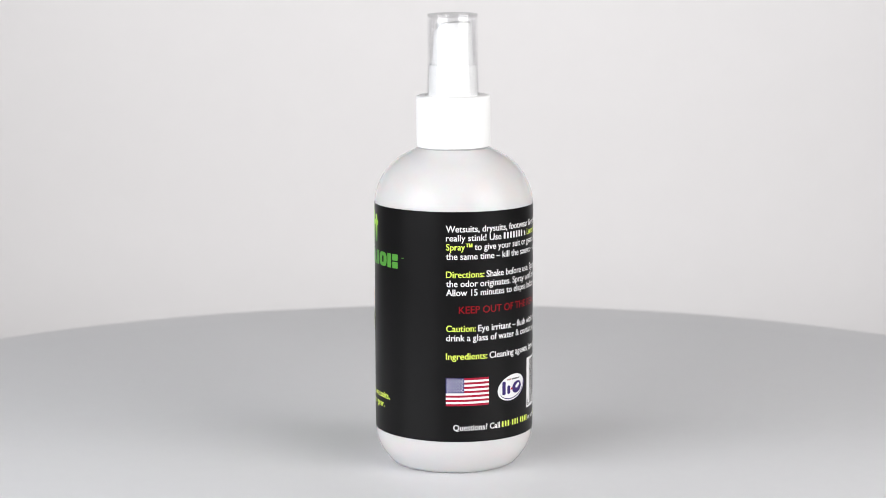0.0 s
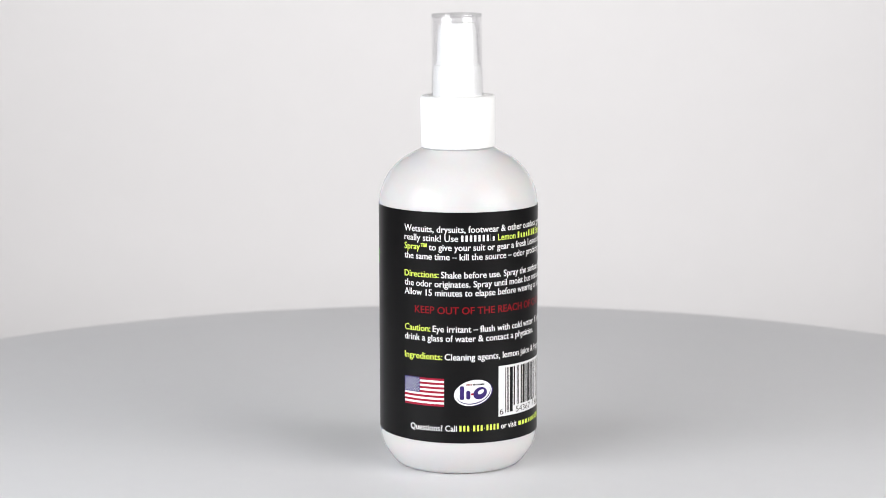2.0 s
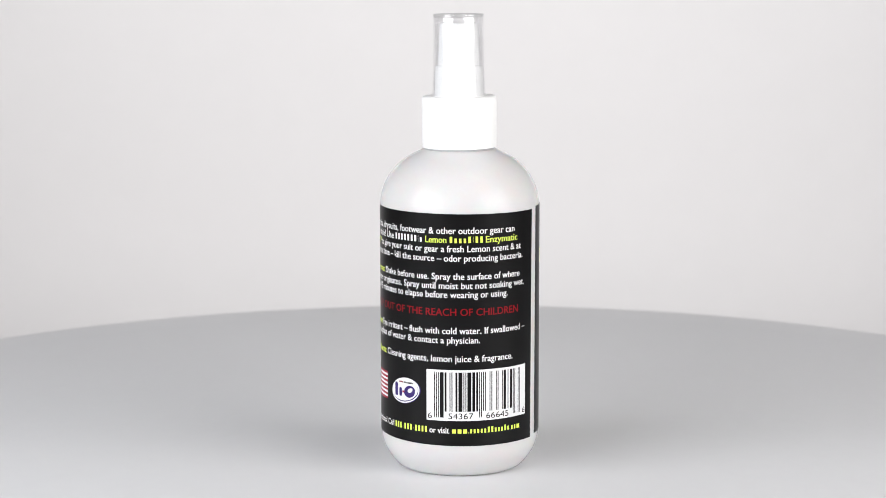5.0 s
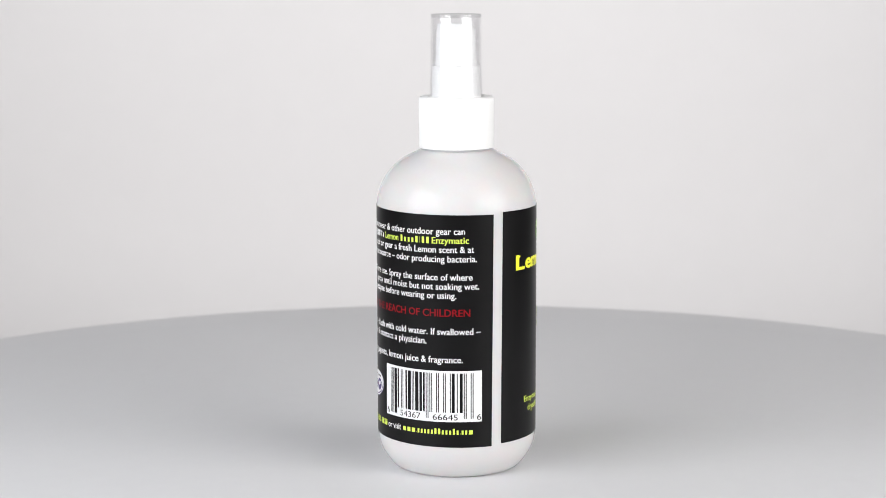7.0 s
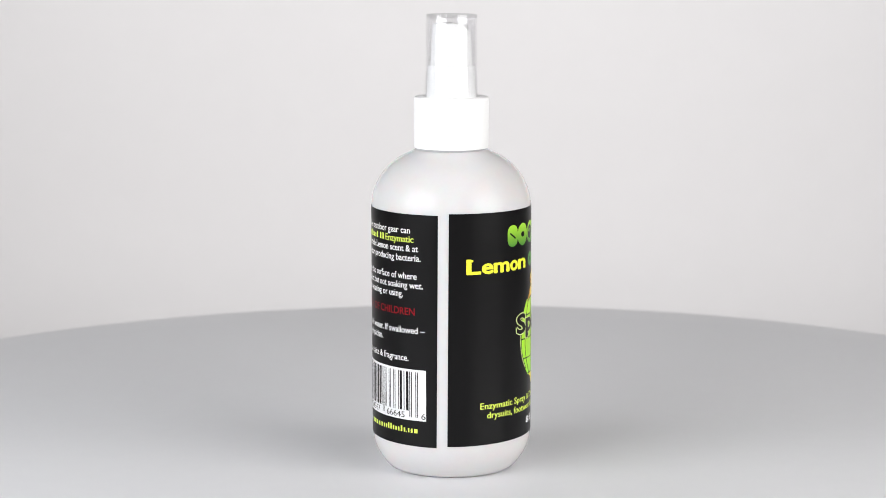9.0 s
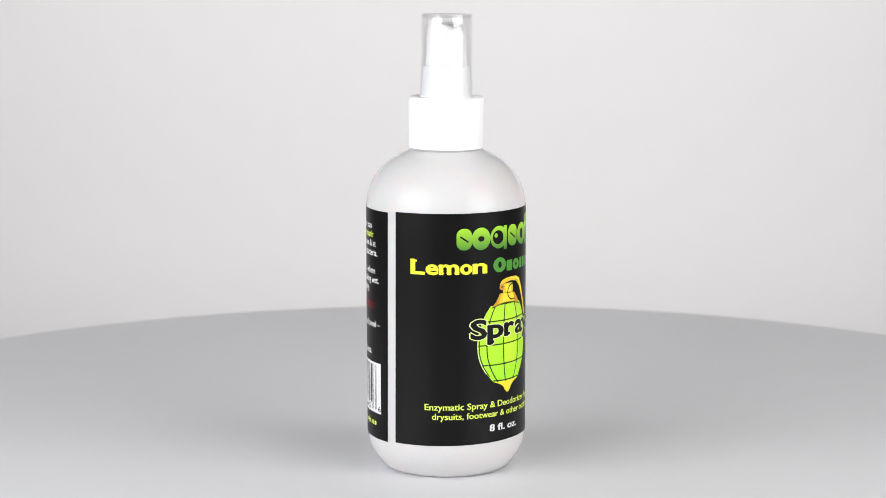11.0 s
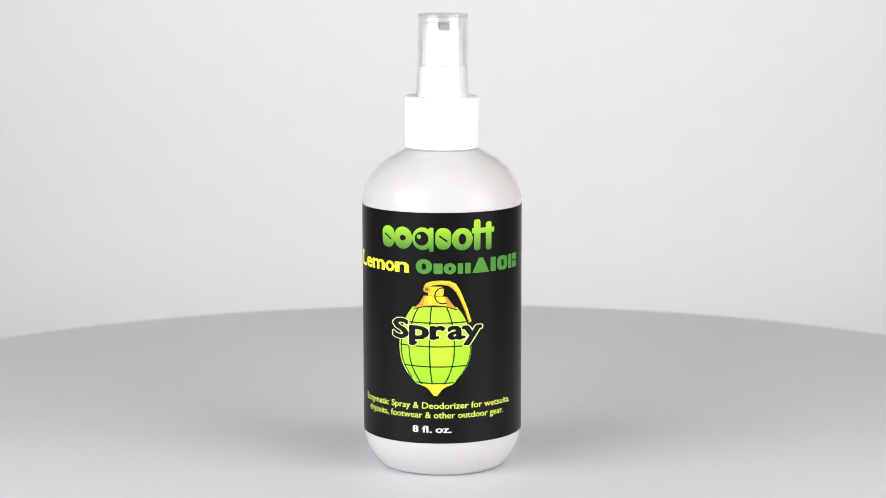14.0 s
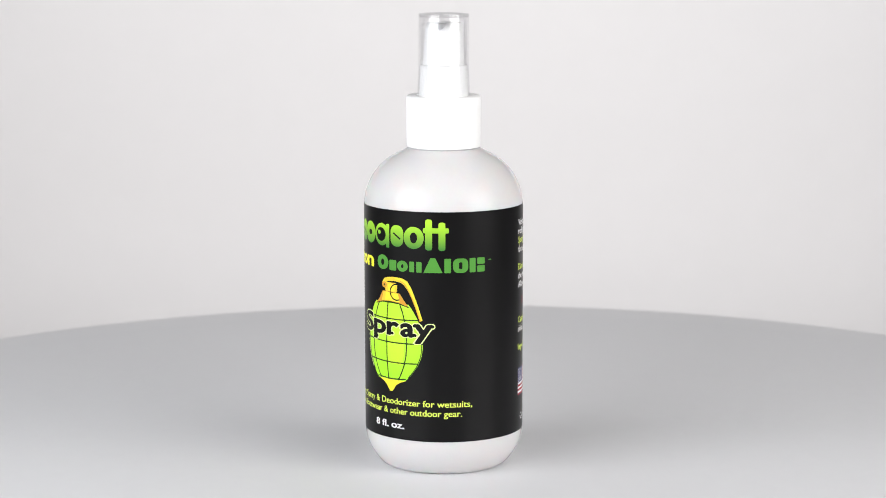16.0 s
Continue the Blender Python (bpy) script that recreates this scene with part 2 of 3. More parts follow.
class Print:
    """Flat shapes drawn in millimetres (arc, height), laid round the bottle as thin layers of ink."""

    def __init__(self):
        self.bm, self.inks = bmesh.new(), []

    def slot(self, m):
        if m not in self.inks:
            self.inks.append(m)
        return self.inks.index(m)

    def poly(self, points, m, layer=1):
        f = self.bm.faces.new([self.bm.verts.new((x, z, layer)) for x, z in points])
        f.material_index = self.slot(m)
        f.normal_update()
        if f.normal.z < 0:
            f.normal_flip()
        return f

    def rect(self, x0, x1, z0, z1, m, layer=1):
        return self.poly([(x0, z0), (x1, z0), (x1, z1), (x0, z1)], m, layer)

    def block(self, x0, x1, z0, z1, m, layer=1, r=0.4):
        """A plain rectangle with rounded corners."""
        r = min(r, (x1 - x0) / 2.05, (z1 - z0) / 2.05)
        pts = []
        for cx, cz, a in ((x1 - r, z1 - r, 0), (x0 + r, z1 - r, 90), (x0 + r, z0 + r, 180), (x1 - r, z0 + r, 270)):
            pts += [(cx + r * math.cos(radians(a + b)), cz + r * math.sin(radians(a + b))) for b in range(0, 91, 10)]
        return self.poly(pts, m, layer)

    def oval(self, cx, cz, rx, rz, m, layer=1, n=32, tilt=0.0):
        c, s = math.cos(radians(tilt)), math.sin(radians(tilt))
        ring = [(rx * math.cos(math.tau * i / n), rz * math.sin(math.tau * i / n)) for i in range(n)]
        return self.poly([(cx + x * c - z * s, cz + x * s + z * c) for x, z in ring], m, layer)

    def stroke(self, points, width, m, layer=2):
        """A line of ink; width may be one number or one for each point."""
        n = len(points)
        w = width if isinstance(width, (list, tuple)) else [width] * n
        left, right = [], []
        for i, (x, z) in enumerate(points):
            (xa, za), (xb, zb) = points[max(i - 1, 0)], points[min(i + 1, n - 1)]
            d = math.hypot(xb - xa, zb - za) or 1.0
            nx, nz = -(zb - za) / d * w[i] / 2, (xb - xa) / d * w[i] / 2
            left.append((x + nx, z + nz))
            right.append((x - nx, z - nz))
        for i in range(n - 1):
            self.poly([left[i], left[i + 1], right[i + 1], right[i]], m, layer)

    def text(self, words, x0, x1, base, cap, m, layer=1, bold=0.0):
        """Words fitted between x0 and x1 on the line at base, with capitals cap high. bold thickens their strokes outwards,
        in millimetres."""
        kz = cap / CAPITAL
        plain, wide = letters(words), letters(words, 0.35 * bold / kz)
        xs = [v.co.x for v in plain.vertices]
        lo, hi = min(xs), max(xs)
        kx = (x1 - x0) / (hi - lo)
        shifts = ((-0.65, 0), (0.65, 0), (0, 0.4), (0, -0.4)) if bold > 0.15 else ((-0.65, 0), (0.65, 0)) if bold else ((0, 0),)
        for n, (dx, dz) in enumerate(shifts):
            vs = [self.bm.verts.new((x0 + dx * bold + (v.co.x - lo) * kx, base + dz * bold + v.co.y * kz, layer + 0.02 * n)) for v in wide.vertices]
            for poly in wide.polygons:
                f = self.bm.faces.new([vs[i] for i in poly.vertices])
                f.material_index = self.slot(m)
        for me in (plain, wide):
            bpy.data.meshes.remove(me)

    def slab_text(self, words, spans, x0, x1, base, cap, m, layer=1, bold=0.2, grow=0.0):
        """Heavy words with slab serifs. spans: where each letter begins and ends, from 0 to 1 between x0 and x1; grow widens
        every shape by that many millimetres, for an outline."""
        w, xh = x1 - x0, cap * SMALL / CAPITAL
        level = {"base": 0.0, "cap": cap, "top": xh, "tail": -0.3 * cap}
        for i, (c, (a, b)) in enumerate(zip(words, spans)):
            xa, xb = x0 + a * w, x0 + b * w
            self.text(c, xa + bold, xb - bold, base, cap, m, layer + 0.1 * i, bold + 1.1 * grow)
            for u, where, wide in SERIFS.get(c, ()):
                x, z, thick = xa + u * (xb - xa), base + level[where], 0.15 * cap
                z = z if where in ("base", "tail") else z - thick
                h = wide * cap / 2
                self.block(x - h - grow, x + h + grow, z - grow, z + thick + grow, m, layer + 0.1 * i + 0.05, 0.09 * cap + grow)

    def letter_bars(self, pattern, x0, x1, base, cap, m, layer=1, r=0.15, gap=0.28):
        """Plain upright bars in place of writing: T tall, x low, m low and wide, i tall and narrow, a blank is a gap."""
        width = {"T": 1.0, "x": 0.95, "m": 1.45, "i": 0.5, " ": 0.6, "-": 0.6, ".": 0.35}
        unit = (x1 - x0) / sum(width[c] for c in pattern)
        x = x0
        for c in pattern:
            w = width[c] * unit
            if c != " ":
                z0, z1 = {"T": (0, 1), "i": (0, 1), "x": (0, 0.72), "m": (0, 0.72), "-": (0.3, 0.45), ".": (0, 0.2)}[c]
                self.block(x + unit * gap / 2, x + w - unit * gap / 2, base + cap * z0, base + cap * z1, m, layer, r)
            x += w

    def lay(self, name, parent, label=""):
        """Cuts the shapes into narrow strips, bends them round the label and links them as one part."""
        bm = self.bm
        bmesh.ops.triangulate(bm, faces=[f for f in bm.faces if len(f.verts) > 4])
        xs = [v.co.x for v in bm.verts]
        x = math.floor(min(xs) / 1.6) * 1.6 + 1.6
        while x < max(xs):
            bmesh.ops.bisect_plane(bm, geom=bm.verts[:] + bm.edges[:] + bm.faces[:], plane_co=(x, 0, 0), plane_no=(1, 0, 0), dist=1e-5)
            x += 1.6
        for v in bm.verts:
            a, r = v.co.x / K * math.pi / 180, (LABEL_R + 0.012 + 0.022 * v.co.z) / 1000
            v.co = (r * math.sin(a), -r * math.cos(a), v.co.y / 1000)
        return part(name, bm, self.inks, parent, label, smooth=False)


def letters(words, bold=0.0):
    """The flat mesh of some words in the built-in font, one unit high."""
    cu = bpy.data.curves.new("letters", "FONT")
    cu.body, cu.size, cu.dimensions, cu.fill_mode, cu.resolution_u, cu.offset = words, 1.0, "2D", "FRONT", 3, bold
    ob = new("letters", cu)
    me = bpy.data.meshes.new_from_object(ob.evaluated_get(bpy.context.evaluated_depsgraph_get()))
    bpy.data.objects.remove(ob)
    bpy.data.curves.remove(cu)
    return me


def letter_height(c):
    me = letters(c)
    top = max(v.co.y for v in me.vertices)
    bpy.data.meshes.remove(me)
    return top


CAPITAL, SMALL = letter_height("H"), letter_height("x")
# slab serifs of the heavy display letters: place across the letter, level, width
SERIFS = {"L": ((0.22, "base", 0.44), (0.24, "cap", 0.48)), "m": ((0.12, "base", 0.36), (0.5, "base", 0.34), (0.88, "base", 0.36), (0.08, "top", 0.3)),
          "n": ((0.16, "base", 0.4), (0.84, "base", 0.4), (0.12, "top", 0.34)), "p": ((0.2, "tail", 0.46), (0.14, "top", 0.34)),
          "r": ((0.3, "base", 0.5), (0.2, "top", 0.36)), "y": ((0.14, "top", 0.42), (0.86, "top", 0.42)), "a": ((0.98, "base", 0.24),)}


def text_line(parent, base, cap, *runs, bold=0.06, name="text_line"):
    """One line of print. A run: (words, ink, from, to) in degrees round the bottle; words in [ ] become plain bars."""
    p = Print()
    for words, m, a0, a1 in runs:
        if words[0] == "[":
            p.letter_bars(words[1:-1], a0 * K, a1 * K, base, cap, m, gap=0.45)
        else:
            p.text(words, a0 * K, a1 * K, base, cap, m, bold=bold)
    return p.lay(name, parent)


def back_panel(label):
    L, C = -5.5, 2.35
    text_line(label, 91.4, C, ("Wetsuits, drysuits, footwear & other outdoor gear can", WHITE, L, 130.9))
    text_line(label, 88.1, C, ("really stink! Use", WHITE, L, 35.4), ("[TTTTTTTix]", WHITE, 36.8, 62.5), ("Lemon", LIME, 64.6, 79.9), ("[TxxxTiTT]", LIME, 81.4, 106.2), ("Enzymatic", LIME, 107.7, 133.7))
    text_line(label, 84.75, C, ("Spray\u2122", LIME, L, 12.9), ("to give your suit or gear a fresh Lemon scent & at", WHITE, 14.6, 137.3))
    text_line(label, 81.3, C, ("the same time \u2013 kill the source \u2013 odor producing bacteria.", WHITE, L, 139.2))
    text_line(label, 74.6, C, ("Directions:", LIME, L, 21.7), ("Shake before use. Spray the surface of where", WHITE, 23.5, 136.1))
    text_line(label, 71.2, C, ("the odor originates. Spray until moist but not soaking wet.", WHITE, L, 140.9))
    text_line(label, 67.9, C, ("Allow 15 minutes to elapse before wearing or using.", WHITE, L, 124.8))
    text_line(label, 61.3, 2.6, ("KEEP OUT OF THE REACH OF CHILDREN", RED, 3.5, 134.5), bold=0.05)
    text_line(label, 54.5, C, ("Caution:", LIME, L, 15.5), ("Eye irritant \u2013 flush with cold water. If swallowed \u2013", WHITE, 17.3, 141.9))
    text_line(label, 51.0, C, ("drink a glass of water & contact a physician.", WHITE, L, 103.4))
    text_line(label, 44.1, C, ("Ingredients:", LIME, L - 0.2, 24.1), ("Cleaning agents, lemon juice & fragrance.", WHITE, 25.9, 129.3))
    text_line(label, 17.3, 2.2, ("Questions? Call", WHITE, -0.6, 34.4), ("[TTT-TTT-TTTT]", LIME, 35.6, 65.9), ("or visit", WHITE, 67.3, 81.6), ("[mmm.xxxxxTTxxxTx.xxm]", LIME, 83.1, 136.9))
    flag(label)
    emblem(label)
    barcode(label)


def flag(label):
    p = Print()
    x0, x1, z0, z1 = -5.9 * K, 25.4 * K, 26.6, 37.1
    h = (z1 - z0) / 13
    for i in range(13):
        p.rect(x0, x1, z0 + i * h, z0 + (i + 1) * h, WHITE if i % 2 else FLAG_RED)
    xc, zc = 7.1 * K, z0 + 6 * h
    p.rect(x0, xc, zc, z1, FLAG_BLUE, 2)
    for row in range(9):
        for col in range(6 if row % 2 == 0 else 5):
            x = x0 + (xc - x0) * (2 * col + (1 if row % 2 == 0 else 2)) / 12
            z = z1 - (z1 - zc) * (row + 1) / 10
            star = [(x + r * math.sin(math.pi * i / 5), z + r * math.cos(math.pi * i / 5)) for i, r in enumerate([0.36, 0.15] * 5)]
            p.poly(star, WHITE, 3)
    p.lay("flag_print", label, "small printed flag with red and white stripes and a blue starred corner")


def emblem(label):
    """A tilted white oval with a purple shade and plain purple shapes in it."""
    p = Print()
    cx, cz = 46.0 * K, 31.8
    p.oval(cx + 0.35, cz - 0.1, 7.3, 4.75, PURPLE, 1, 40, 12)
    p.oval(cx, cz, 7.2, 4.75, WHITE, 2, 40, 12)
    p.oval(cx + 0.25, cz - 0.25, 6.5, 3.95, PURPLE, 3, 40, 12)
    p.oval(cx + 0.1, cz + 0.1, 6.45, 3.95, WHITE, 4, 40, 12)
    p.block(cx - 5.0, cx - 3.4, cz - 2.5, cz + 2.6, PURPLE, 5, 0.5)
    p.block(cx - 2.6, cx - 1.1, cz - 2.4, cz + 0.9, PURPLE, 5, 0.7)
    p.oval(cx + 2.6, cz - 0.2, 2.7, 2.2, PURPLE, 5, 28, 25)
    p.oval(cx + 2.9, cz + 0.3, 1.3, 0.75, WHITE, 5.6, 20, 30)
    p.oval(cx - 0.4, cz - 0.5, 0.6, 0.4, FLAG_RED, 6, 16)
    p.letter_bars("TTTT", cx - 2.6, cx - 0.5, cz + 2.8, 0.6, RED, 5, 0.05)
    p.letter_bars("TTTTTTTTTT", cx - 0.1, cx + 4.2, cz + 2.8, 0.6, BLACK, 5, 0.05)
    p.lay("emblem_print", label, "tilted white oval emblem with purple shapes")


def barcode(label):
    p = Print()
    p.rect(65.1 * K, 142.9 * K, 22.0, 41.1, WHITE)
    digits = "654367666456"
    odd = ("0001101", "0011001", "0010011", "0111101", "0100011", "0110001", "0101111", "0111011", "0110111", "0001011")
    bits, tall = "101", [True] * 3
    for i, d in enumerate(digits):
        code = odd[int(d)]
        bits += code if i < 6 else "".join("10"[int(c)] for c in code)
        tall += [i in (0, 11)] * 7
        if i == 5:
            bits, tall = bits + "01010", tall + [True] * 5
    bits, tall = bits + "101", tall + [True] * 3
    x0, step = 70.8 * K, (136.9 - 70.8) * K / 95
    i = 0
    while i < 95:
        j = i
        while j < 95 and bits[j] == bits[i] and tall[j] == tall[i]:
            j += 1
        if bits[i] == "1":
            p.rect(x0 + (i + 0.04) * step, x0 + (j - 0.04) * step, 23.2 if tall[i] else 25.5, 40.2, BLACK, 2)
        i = j
    for words, a, b in (("6", 66.0, 69.2), ("54367", 81.0, 98.7), ("66645", 107.9, 125.8), ("6", 139.3, 142.5)):
        p.text(words, a * K, b * K, 22.7, 2.15, BLACK, 2)
    p.lay("barcode_print", label, "white barcode panel with black bars")


def front_panel(label):
    # the maker's mark: plain green shapes and an eye
    p = Print()
    for a in (204.2, 246.0):
        p.block(a * K, (a + 11.0) * K, 85.6, 93.5, LOGO, r=2.6)
        p.stroke([((a + 2.6) * K, 90.6), ((a + 8.4) * K, 88.5)], 0.6, BLACK)
    p.oval(222.2 * K, 89.5, 7.3 * K, 4.1, LOGO, 1)
    p.oval(222.2 * K, 89.5, 2.4 * K, 1.0, BLACK, 2)
    p.oval(237.0 * K, 89.5, 7.6 * K, 4.15, LOGO, 1.1)
    p.block(241.6 * K, 244.7 * K, 84.8, 93.6, LOGO, r=0.3, layer=1.2)
    p.oval(236.3 * K, 89.5, 4.9 * K, 2.55, BLACK, 2)
    p.oval(234.4 * K, 90.2, 1.5 * K, 0.8, LOGO, 3)
    p.oval(264.9 * K, 89.3, 7.6 * K, 4.1, LOGO, 1)
    p.oval(264.9 * K, 89.3, 2.7 * K, 2.0, BLACK, 2)
    p.block(273.4 * K, 278.4 * K, 84.9, 96.3, LOGO, r=1.0)
    p.block(282.8 * K, 287.6 * K, 84.8, 95.2, LOGO, r=0.9)
    p.block(271.8 * K, 290.0 * K, 91.2, 93.1, LOGO, 1.6, r=0.4)
    p.lay("logo_print", label, "rounded green logo shapes fading from lime to dark green")
    p = Print()
    p.slab_text("Lemon", ((0, 0.19), (0.20, 0.365), (0.37, 0.625), (0.635, 0.795), (0.80, 1)), 171.5 * K, 226.8 * K, 76.9, 5.2, LEMON, bold=0.32)
    p.lay("name_print", label, "bold lemon-yellow lettering")
    # the rest of the name: plain rings, posts and wedges
    p = Print()
    def at(u):
        return (232.0 + 84.4 * u) * K
    z0, z1, zx = 76.6, 81.9, 80.5
    p.oval(at(0.07), (z0 + z1) / 2, 5.9 * K, 2.75, GREEN)
    p.oval(at(0.07), (z0 + z1) / 2, 1.6 * K, 1.2, BLACK, 2)
    p.block(at(0.15), at(0.225), z0, zx, GREEN, r=0.5)
    p.oval(at(0.285), (z0 + zx) / 2, 4.4 * K, 2.05, GREEN)
    p.oval(at(0.285), (z0 + zx) / 2, 1.0 * K, 0.7, BLACK, 2)
    p.block(at(0.35), at(0.395), z0, zx, GREEN, r=0.3)
    p.block(at(0.412), at(0.46), z0, zx, GREEN, r=0.3)
    p.poly([(at(0.475), z0), (at(0.635), z0), (at(0.575), z1 + 0.2), (at(0.535), z1 + 0.2)], GREEN)
    p.block(at(0.65), at(0.705), z0, z1, GREEN, r=0.3)
    p.block(at(0.722), at(0.85), z0, z1, GREEN, r=1.9)
    p.block(at(0.772), at(0.80), z0 + 1.4, z1 - 1.4, BLACK, 2, r=0.5)
    p.block(at(0.862), at(0.915), z0, z1, GREEN, r=0.3)
    p.block(at(0.93), at(1.0), z0, z0 + 2.4, GREEN, r=0.4)
    p.block(at(0.93), at(1.0), z1 - 2.4, z1, GREEN, r=0.4)
    p.rect(319.4 * K, 321.9 * K, 80.7, 81.0, GREEN)
    p.lay("name_print", label, "bold leaf-green shapes")
    fruit(label)
    p = Print()
    spans = ((0, 0.195), (0.20, 0.42), (0.43, 0.60), (0.62, 0.795), (0.785, 1))
    p.slab_text("Spray", spans, 214.0 * K, 279.0 * K, 52.6, 6.8, PALE, 7, bold=0.42, grow=0.42)
    p.slab_text("Spray", spans, 214.0 * K, 279.0 * K, 52.6, 6.8, BLACK, 8.2, bold=0.42)
    p.lay("word_print", label, "black word outlined in lime")
    text_line(label, 26.4, 2.3, ("Enzymatic Spray & Deodorizer for wetsuits,", LIME, 181.6, 306.6), bold=0.06)
    text_line(label, 22.85, 2.3, ("drysuits, footwear & other outdoor gear.", LIME, 186.8, 299.2), bold=0.06)
    text_line(label, 17.4, 2.45, ("8", WHITE, 229.3, 233.3), ("fl.", WHITE, 236.3, 242.9), ("oz.", WHITE, 246.0, 256.8), bold=0.14)


def half_width(z):
    """Half the printed fruit's width, in millimetres, at a height."""
    zs = [31.2, 32.3, 33.5, 34.6, 35.6, 37.0, 39.5, 42.0, 45.0, 48.0, 51.0, 55.0, 59.0, 62.0, 64.5]
    ws = [0.5, 1.5, 2.3, 3.8, 6.6, 8.2, 10.3, 11.9, 13.1, 13.6, 13.6, 13.0, 11.7, 10.0, 8.0]
    return float(np.interp(z, zs, ws))


def fruit(label):
    """A lemon drawn as a round green case with a gold cap, a lever and a ring."""
    p = Print()
    cx = 245.4 * K
    zs = [35.6 + i * (64.3 - 35.6) / 24 for i in range(25)]
    for a, b in zip(zs, zs[1:]):
        p.poly([(cx - half_width(a), a), (cx + half_width(a), a), (cx + half_width(b), b), (cx - half_width(b), b)], FRUIT, 1)
    tip = [31.2, 32.3, 33.5, 34.6, 35.6]
    for a, b in zip(tip, tip[1:]):
        p.poly([(cx + 0.2 - half_width(a), a), (cx + 0.2 + half_width(a), a), (cx + 0.2 + half_width(b), b), (cx + 0.2 - half_width(b), b)], YOLK, 1)
    # a warmer sheen printed down the middle
    for a, b in zip(zs[5:20], zs[6:21]):
        p.poly([(cx - 0.10 * half_width(a), a), (cx + 0.46 * half_width(a), a), (cx + 0.46 * half_width(b), b), (cx - 0.10 * half_width(b), b)], SHEEN, 1.5)
    # seams of the case
    for u in (-0.72, -0.145, 0.53):
        p.stroke([(cx + u * half_width(z), z) for z in zs], 0.46, LINE)
        for z in (58.4, 49.6, 42.1, 35.9):
            p.oval(cx + u * half_width(z), z + 0.35 * u * u, 0.5, 0.42, LINE, 2.5, 12)
    for z0 in (58.4, 49.6, 42.1, 35.9):
        w = half_width(z0)
        p.stroke([(cx + w * i / 8, z0 + 0.35 * (i / 8) ** 2) for i in range(-8, 9)], 0.46, LINE)
    p.stroke([(cx - half_width(z) * 0.955, z) for z in zs[2:18]], 0.42, LINE, 3)
    p.stroke([(cx - half_width(z) * 1.0, z) for z in zs[3:17]], 0.3, PALE, 3.4)
    p.stroke([(cx + half_width(z) * 0.975, z) for z in zs[1:14]], 0.3, LINE, 3)
    # cap: a flared orange skirt, a gold dome and a neck, with dark outlines
    p.poly([(cx - 7.7, 63.7), (cx - 4.0, 64.7), (cx, 65.0), (cx + 4.0, 64.7), (cx + 8.2, 63.5), (cx + 6.4, 65.6), (cx + 4.6, 68.0), (cx - 4.1, 68.3), (cx - 5.6, 65.8)], ORANGE, 4)
    p.poly([(cx - 4.4, 64.9), (cx, 65.2), (cx + 4.4, 64.9), (cx + 3.7, 68.1), (cx - 3.4, 68.5)], YOLK, 5)
    p.poly([(cx - 4.4, 64.9), (cx - 2.6, 65.1), (cx - 2.2, 68.4), (cx - 3.4, 68.5)], GOLD, 5.5)
    p.stroke([(cx - 7.9, 63.5), (cx - 4.0, 64.5), (cx, 64.8), (cx + 4.0, 64.5), (cx + 8.4, 63.3)], 0.35, LINE, 6)
    p.block(cx - 2.5, cx + 3.3, 68.4, 72.0, GOLD, 5, 0.9)
    p.block(cx - 1.0, cx + 2.2, 68.7, 71.6, YOLK, 5.5, 0.7)
    p.stroke([(cx - 4.0, 68.45), (cx, 68.6), (cx + 4.4, 68.1)], 0.25, ORANGE, 6)
    # lever: rolled at its hinge, broad on top, thinning down one side
    path = [(cx - 3.6, 71.4), (cx - 2.6, 72.6), (cx - 0.8, 73.2), (cx + 2.0, 73.5), (cx + 5.2, 73.2), (cx + 7.0, 72.3), (cx + 8.4, 70.4), (cx + 10.0, 67.2), (cx + 11.6, 63.4), (cx + 13.2, 58.6)]
    p.stroke(path, [1.2, 1.6, 1.6, 1.5, 1.8, 2.1, 1.7, 1.35, 1.1, 0.75], GOLD, 6.5)
    p.stroke([(x + 0.2, z + 0.25) for x, z in path[3:]], [0.4, 0.6, 0.9, 1.0, 0.7, 0.55, 0.45, 0.3], YOLK, 7)
    p.stroke([(x - 0.5, z - 0.35) for x, z in path[4:]], 0.28, ORANGE, 7.2)
    p.oval(cx - 2.9, 70.9, 1.3, 1.15, ORANGE, 7, 24)
    p.oval(cx - 2.9, 70.9, 0.45, 0.4, LINE, 8, 12)
    # ring
    p.stroke([(cx + 3.0 + 2.9 * math.cos(radians(a)), 68.6 + 2.95 * math.sin(radians(a))) for a in range(72, 306, 9)], 0.42, BLACK, 8)
    p.lay("fruit_print", label, "printed green lemon with dark seams and a gold cap and lever")


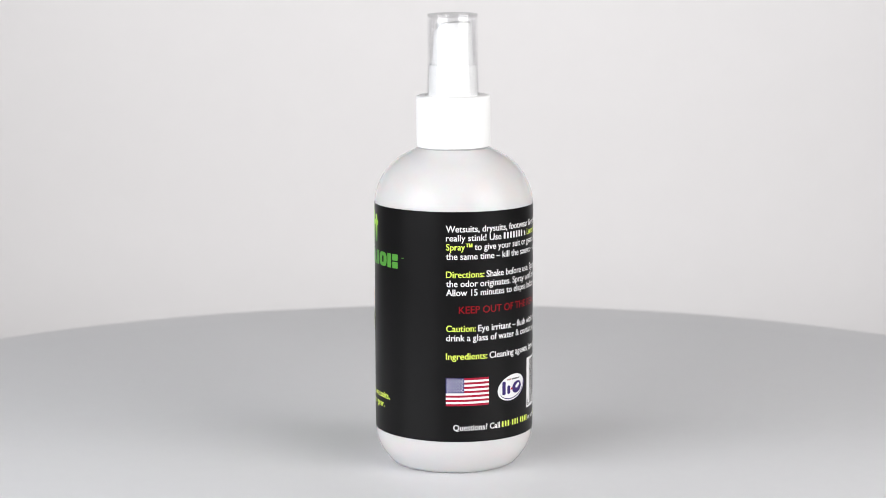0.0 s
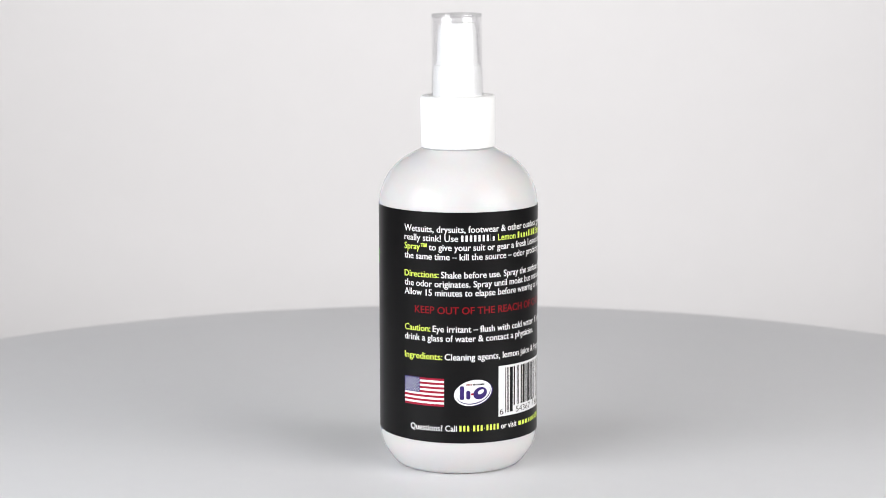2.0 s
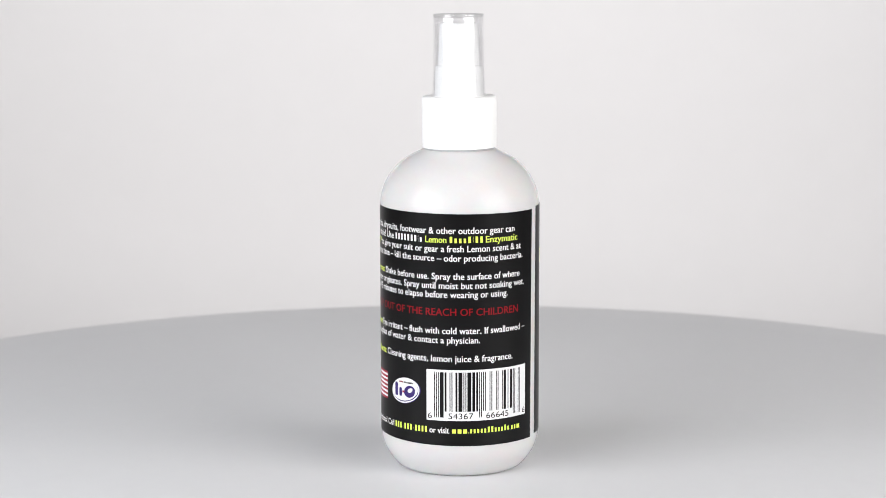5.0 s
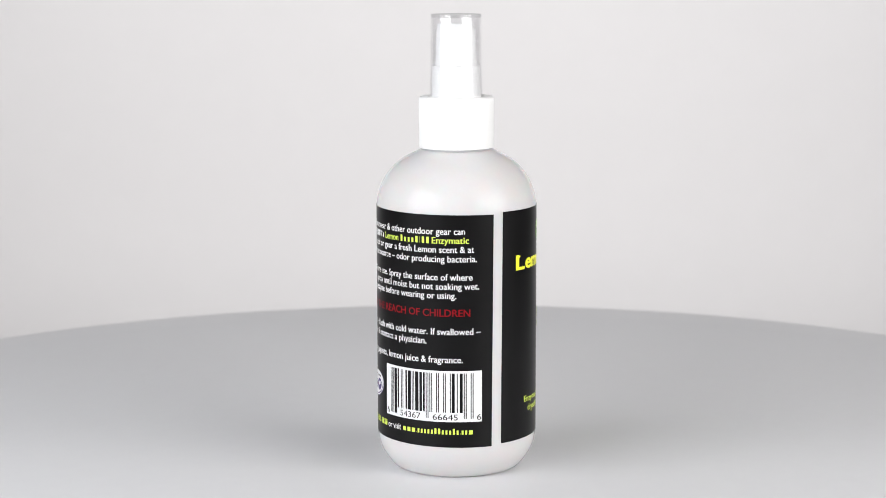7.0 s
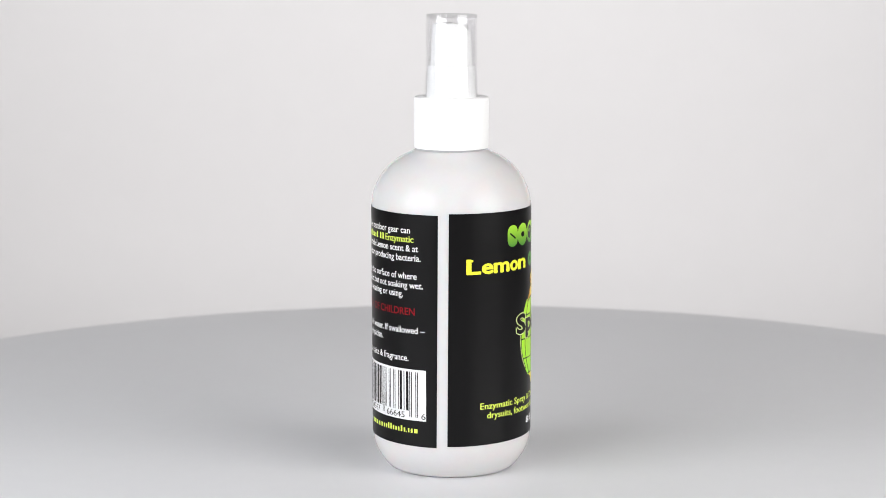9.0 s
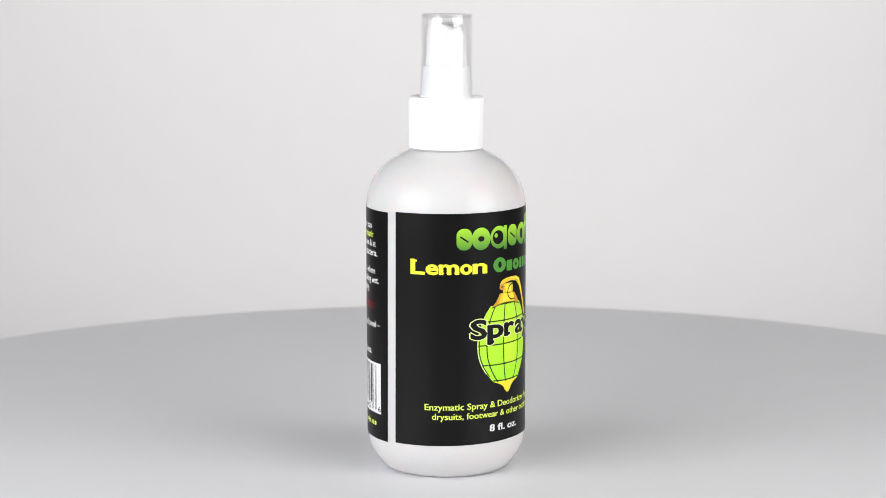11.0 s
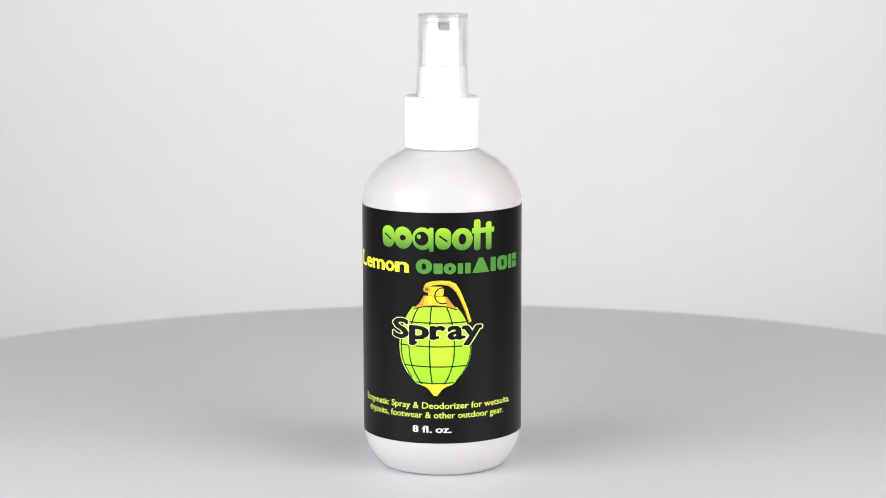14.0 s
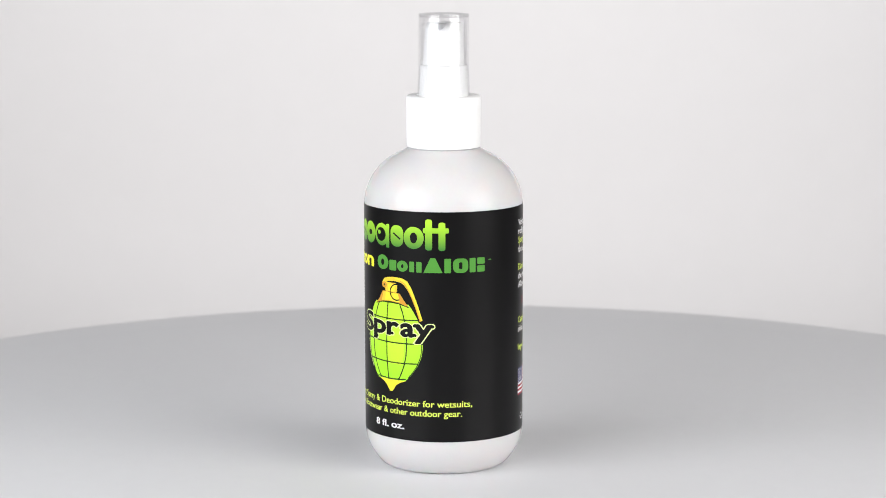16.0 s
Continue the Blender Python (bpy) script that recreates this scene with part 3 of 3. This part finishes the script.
# ---------------------------------------------------------------- the bottle
def spray_bottle():
    thing = new("spray_bottle")
    tagged(thing, "white spray bottle with black wraparound label, standing on the turntable", "spray bottle")
    body = [(0, 1.5), (12, 1.1), (19.5, -0.2)] + [(21.0, -0.65), (22.4, -0.7), (23.8, -0.25), (25.2, 1.25), (26.6, 3.2), (27.8, 5.0), (28.7, 6.8), (29.4, 9.0), (29.8, 11.2)]
    body += [(29.88, 13.0), (29.88, 15.0), (29.88, 96.5), (29.88, 98.0), (29.84, 99.6), (29.65, 101.5), (29.25, 103.4), (28.65, 105.2), (27.85, 107.1), (26.85, 109.0), (25.55, 110.9), (24.0, 112.8), (22.3, 114.4), (20.3, 115.9), (18.0, 117.2), (15.5, 118.4), (14.4, 119.0), (12.8, 119.5), (12.3, 121), (0, 121)]
    part("body", lathe(body, 160), BOTTLE, thing, "glossy white rounded body")
    # label: a thin sleeve that leaves a narrow gap where its ends meet
    bm = bmesh.new()
    a0, a1, n = 158.7, 511.05, 176
    rings = []
    for i in range(n + 1):
        degrees_round = a0 + (a1 - a0) * i / n
        a = radians(degrees_round)
        low = float(np.interp(degrees_round, (160, 250, 330, 422, 514), (12.80, 13.30, 13.15, 12.65, 12.25)))
        high = float(np.interp(degrees_round, (160, 250, 330, 422, 514), (99.0, 98.98, 98.9, 98.75, 98.35)))
        # the sleeve was cut a little askew
        rings.append([bm.verts.new((r / 1000 * math.sin(a + lean), -r / 1000 * math.cos(a + lean), z / 1000)) for r, z, lean in ((29.86, low, -0.012), (LABEL_R, low, -0.012), (LABEL_R, high, 0.012), (29.86, high, 0.012))])
    for p, q in zip(rings, rings[1:]):
        for k in range(4):
            bm.faces.new((p[k], p[(k + 1) % 4], q[(k + 1) % 4], q[k]))
    bm.faces.new(rings[0])
    bm.faces.new(rings[-1])
    bmesh.ops.recalc_face_normals(bm, faces=bm.faces)
    sleeve = part("wrap_label", bm, FOIL, thing, "satin black wraparound label")
    back_panel(sleeve)
    front_panel(sleeve)
    # closure
    ring = arc(13.55, 120.3, 0.3, -90, 0, 4) + [(13.9, 124), (14.0, 137.4)] + arc(13.05, 138.2, 0.9, 10, 90, 6) + [(10.6, 139.15), (10.4, 138.7), (0, 138.7)]
    collar = part("collar", lathe([(11.0, 120.0)] + ring), CLOSURE, thing, "smooth white closure collar")
    # added grey ring that paints the shaded gap below the collar
    part("gap_shade_ring", lathe([(12.0, 119.5), (13.3, 119.3), (13.3, 119.96), (12.0, 119.98)], closed=True), SHADE_GREY, collar)
    pump = part("pump", lathe([(0, 138.8), (9.2, 138.8), (9.05, 143), (8.85, 149.6), (8.5, 150.4), (7.3, 150.6)]), CLOSURE, thing, "white spray pump")
    bm = lathe([(7.75, 150.2), (7.65, 152), (7.45, 156), (7.2, 161), (7.0, 165.3), (6.6, 166.1), (5.2, 166.2), (0, 166.0)], 64)
    # the finger rest slopes down towards the nozzle side
    low = radians(259)
    for v in bm.verts:
        if v.co.z > 0.1605:
            v.co.z -= max(0.0, (v.co.x * math.sin(low) - v.co.y * math.cos(low)) - 0.0008) * 0.5
    part("actuator", bm, CLOSURE, pump)
    # added block in the slope; its grey stands in for a slot's shade
    bm = box(bmesh.new(), -0.0021, 0.0021, -0.0058, -0.0006, 0.1632, 0.1658)
    bmesh.ops.bevel(bm, geom=bm.edges[:], offset=0.0003, segments=2, affect="EDGES")
    bmesh.ops.rotate(bm, verts=bm.verts, cent=(0, 0, 0), matrix=Matrix.Rotation(low, 3, "Z"))
    part("nozzle", bm, SHADE_GREY, pump, "grey block standing for the shaded slot")
    cap = [(9.95, 139.25), (9.75, 143), (9.5, 149.5), (9.42, 152), (9.38, 168.2), (8.45, 168.2), (8.45, 152), (8.6, 150.9), (9.1, 150.5), (9.3, 143), (9.45, 139.25)]
    cap = part("overcap", lathe(cap, closed=True), CLEAR, thing, "clear plastic overcap")
    part("cap_top", lathe([(0, 168.25), (8.6, 168.25), (9.3, 168.25), (9.38, 168.5)] + arc(8.95, 168.95, 0.45, 0, 90, 4) + [(8.4, 169.4), (7.9, 169.2), (0, 169.2)]), CLEAR_THICK, cap)
    # the closure was screwed on slightly askew
    lean = Matrix.Translation((0, 0, 0.118)) @ Matrix.Rotation(0.0085, 4, "X") @ Matrix.Rotation(-0.0085, 4, "Y") @ Matrix.Translation((0, 0, -0.118))
    for ob in (collar, pump, cap):
        ob.matrix_local = lean
    return thing


seamless_backdrop()
studio_room()
turntable = display_turntable()
bottle = spray_bottle()


# ---------------------------------------------------------------- what moves
def motions():
    """The platter turns clockwise at a steady 17.885 degrees a second; the bottle rides on it, a little off its axis."""
    rate, out = -17.885, Vector((0.00104, 0.00324, 0.0))
    table_rows, bottle_rows = [], []
    for i in range(65):
        t = i * 0.25
        turn = Matrix.Rotation(radians(rate * t), 4, "Z")
        table_rows.append((t, turn @ Matrix.Translation((0, 0, -0.0007))))
        bottle_rows.append((t, turn @ Matrix.Translation(out)))
    walk(turntable, table_rows)
    walk(bottle, bottle_rows)


motions()
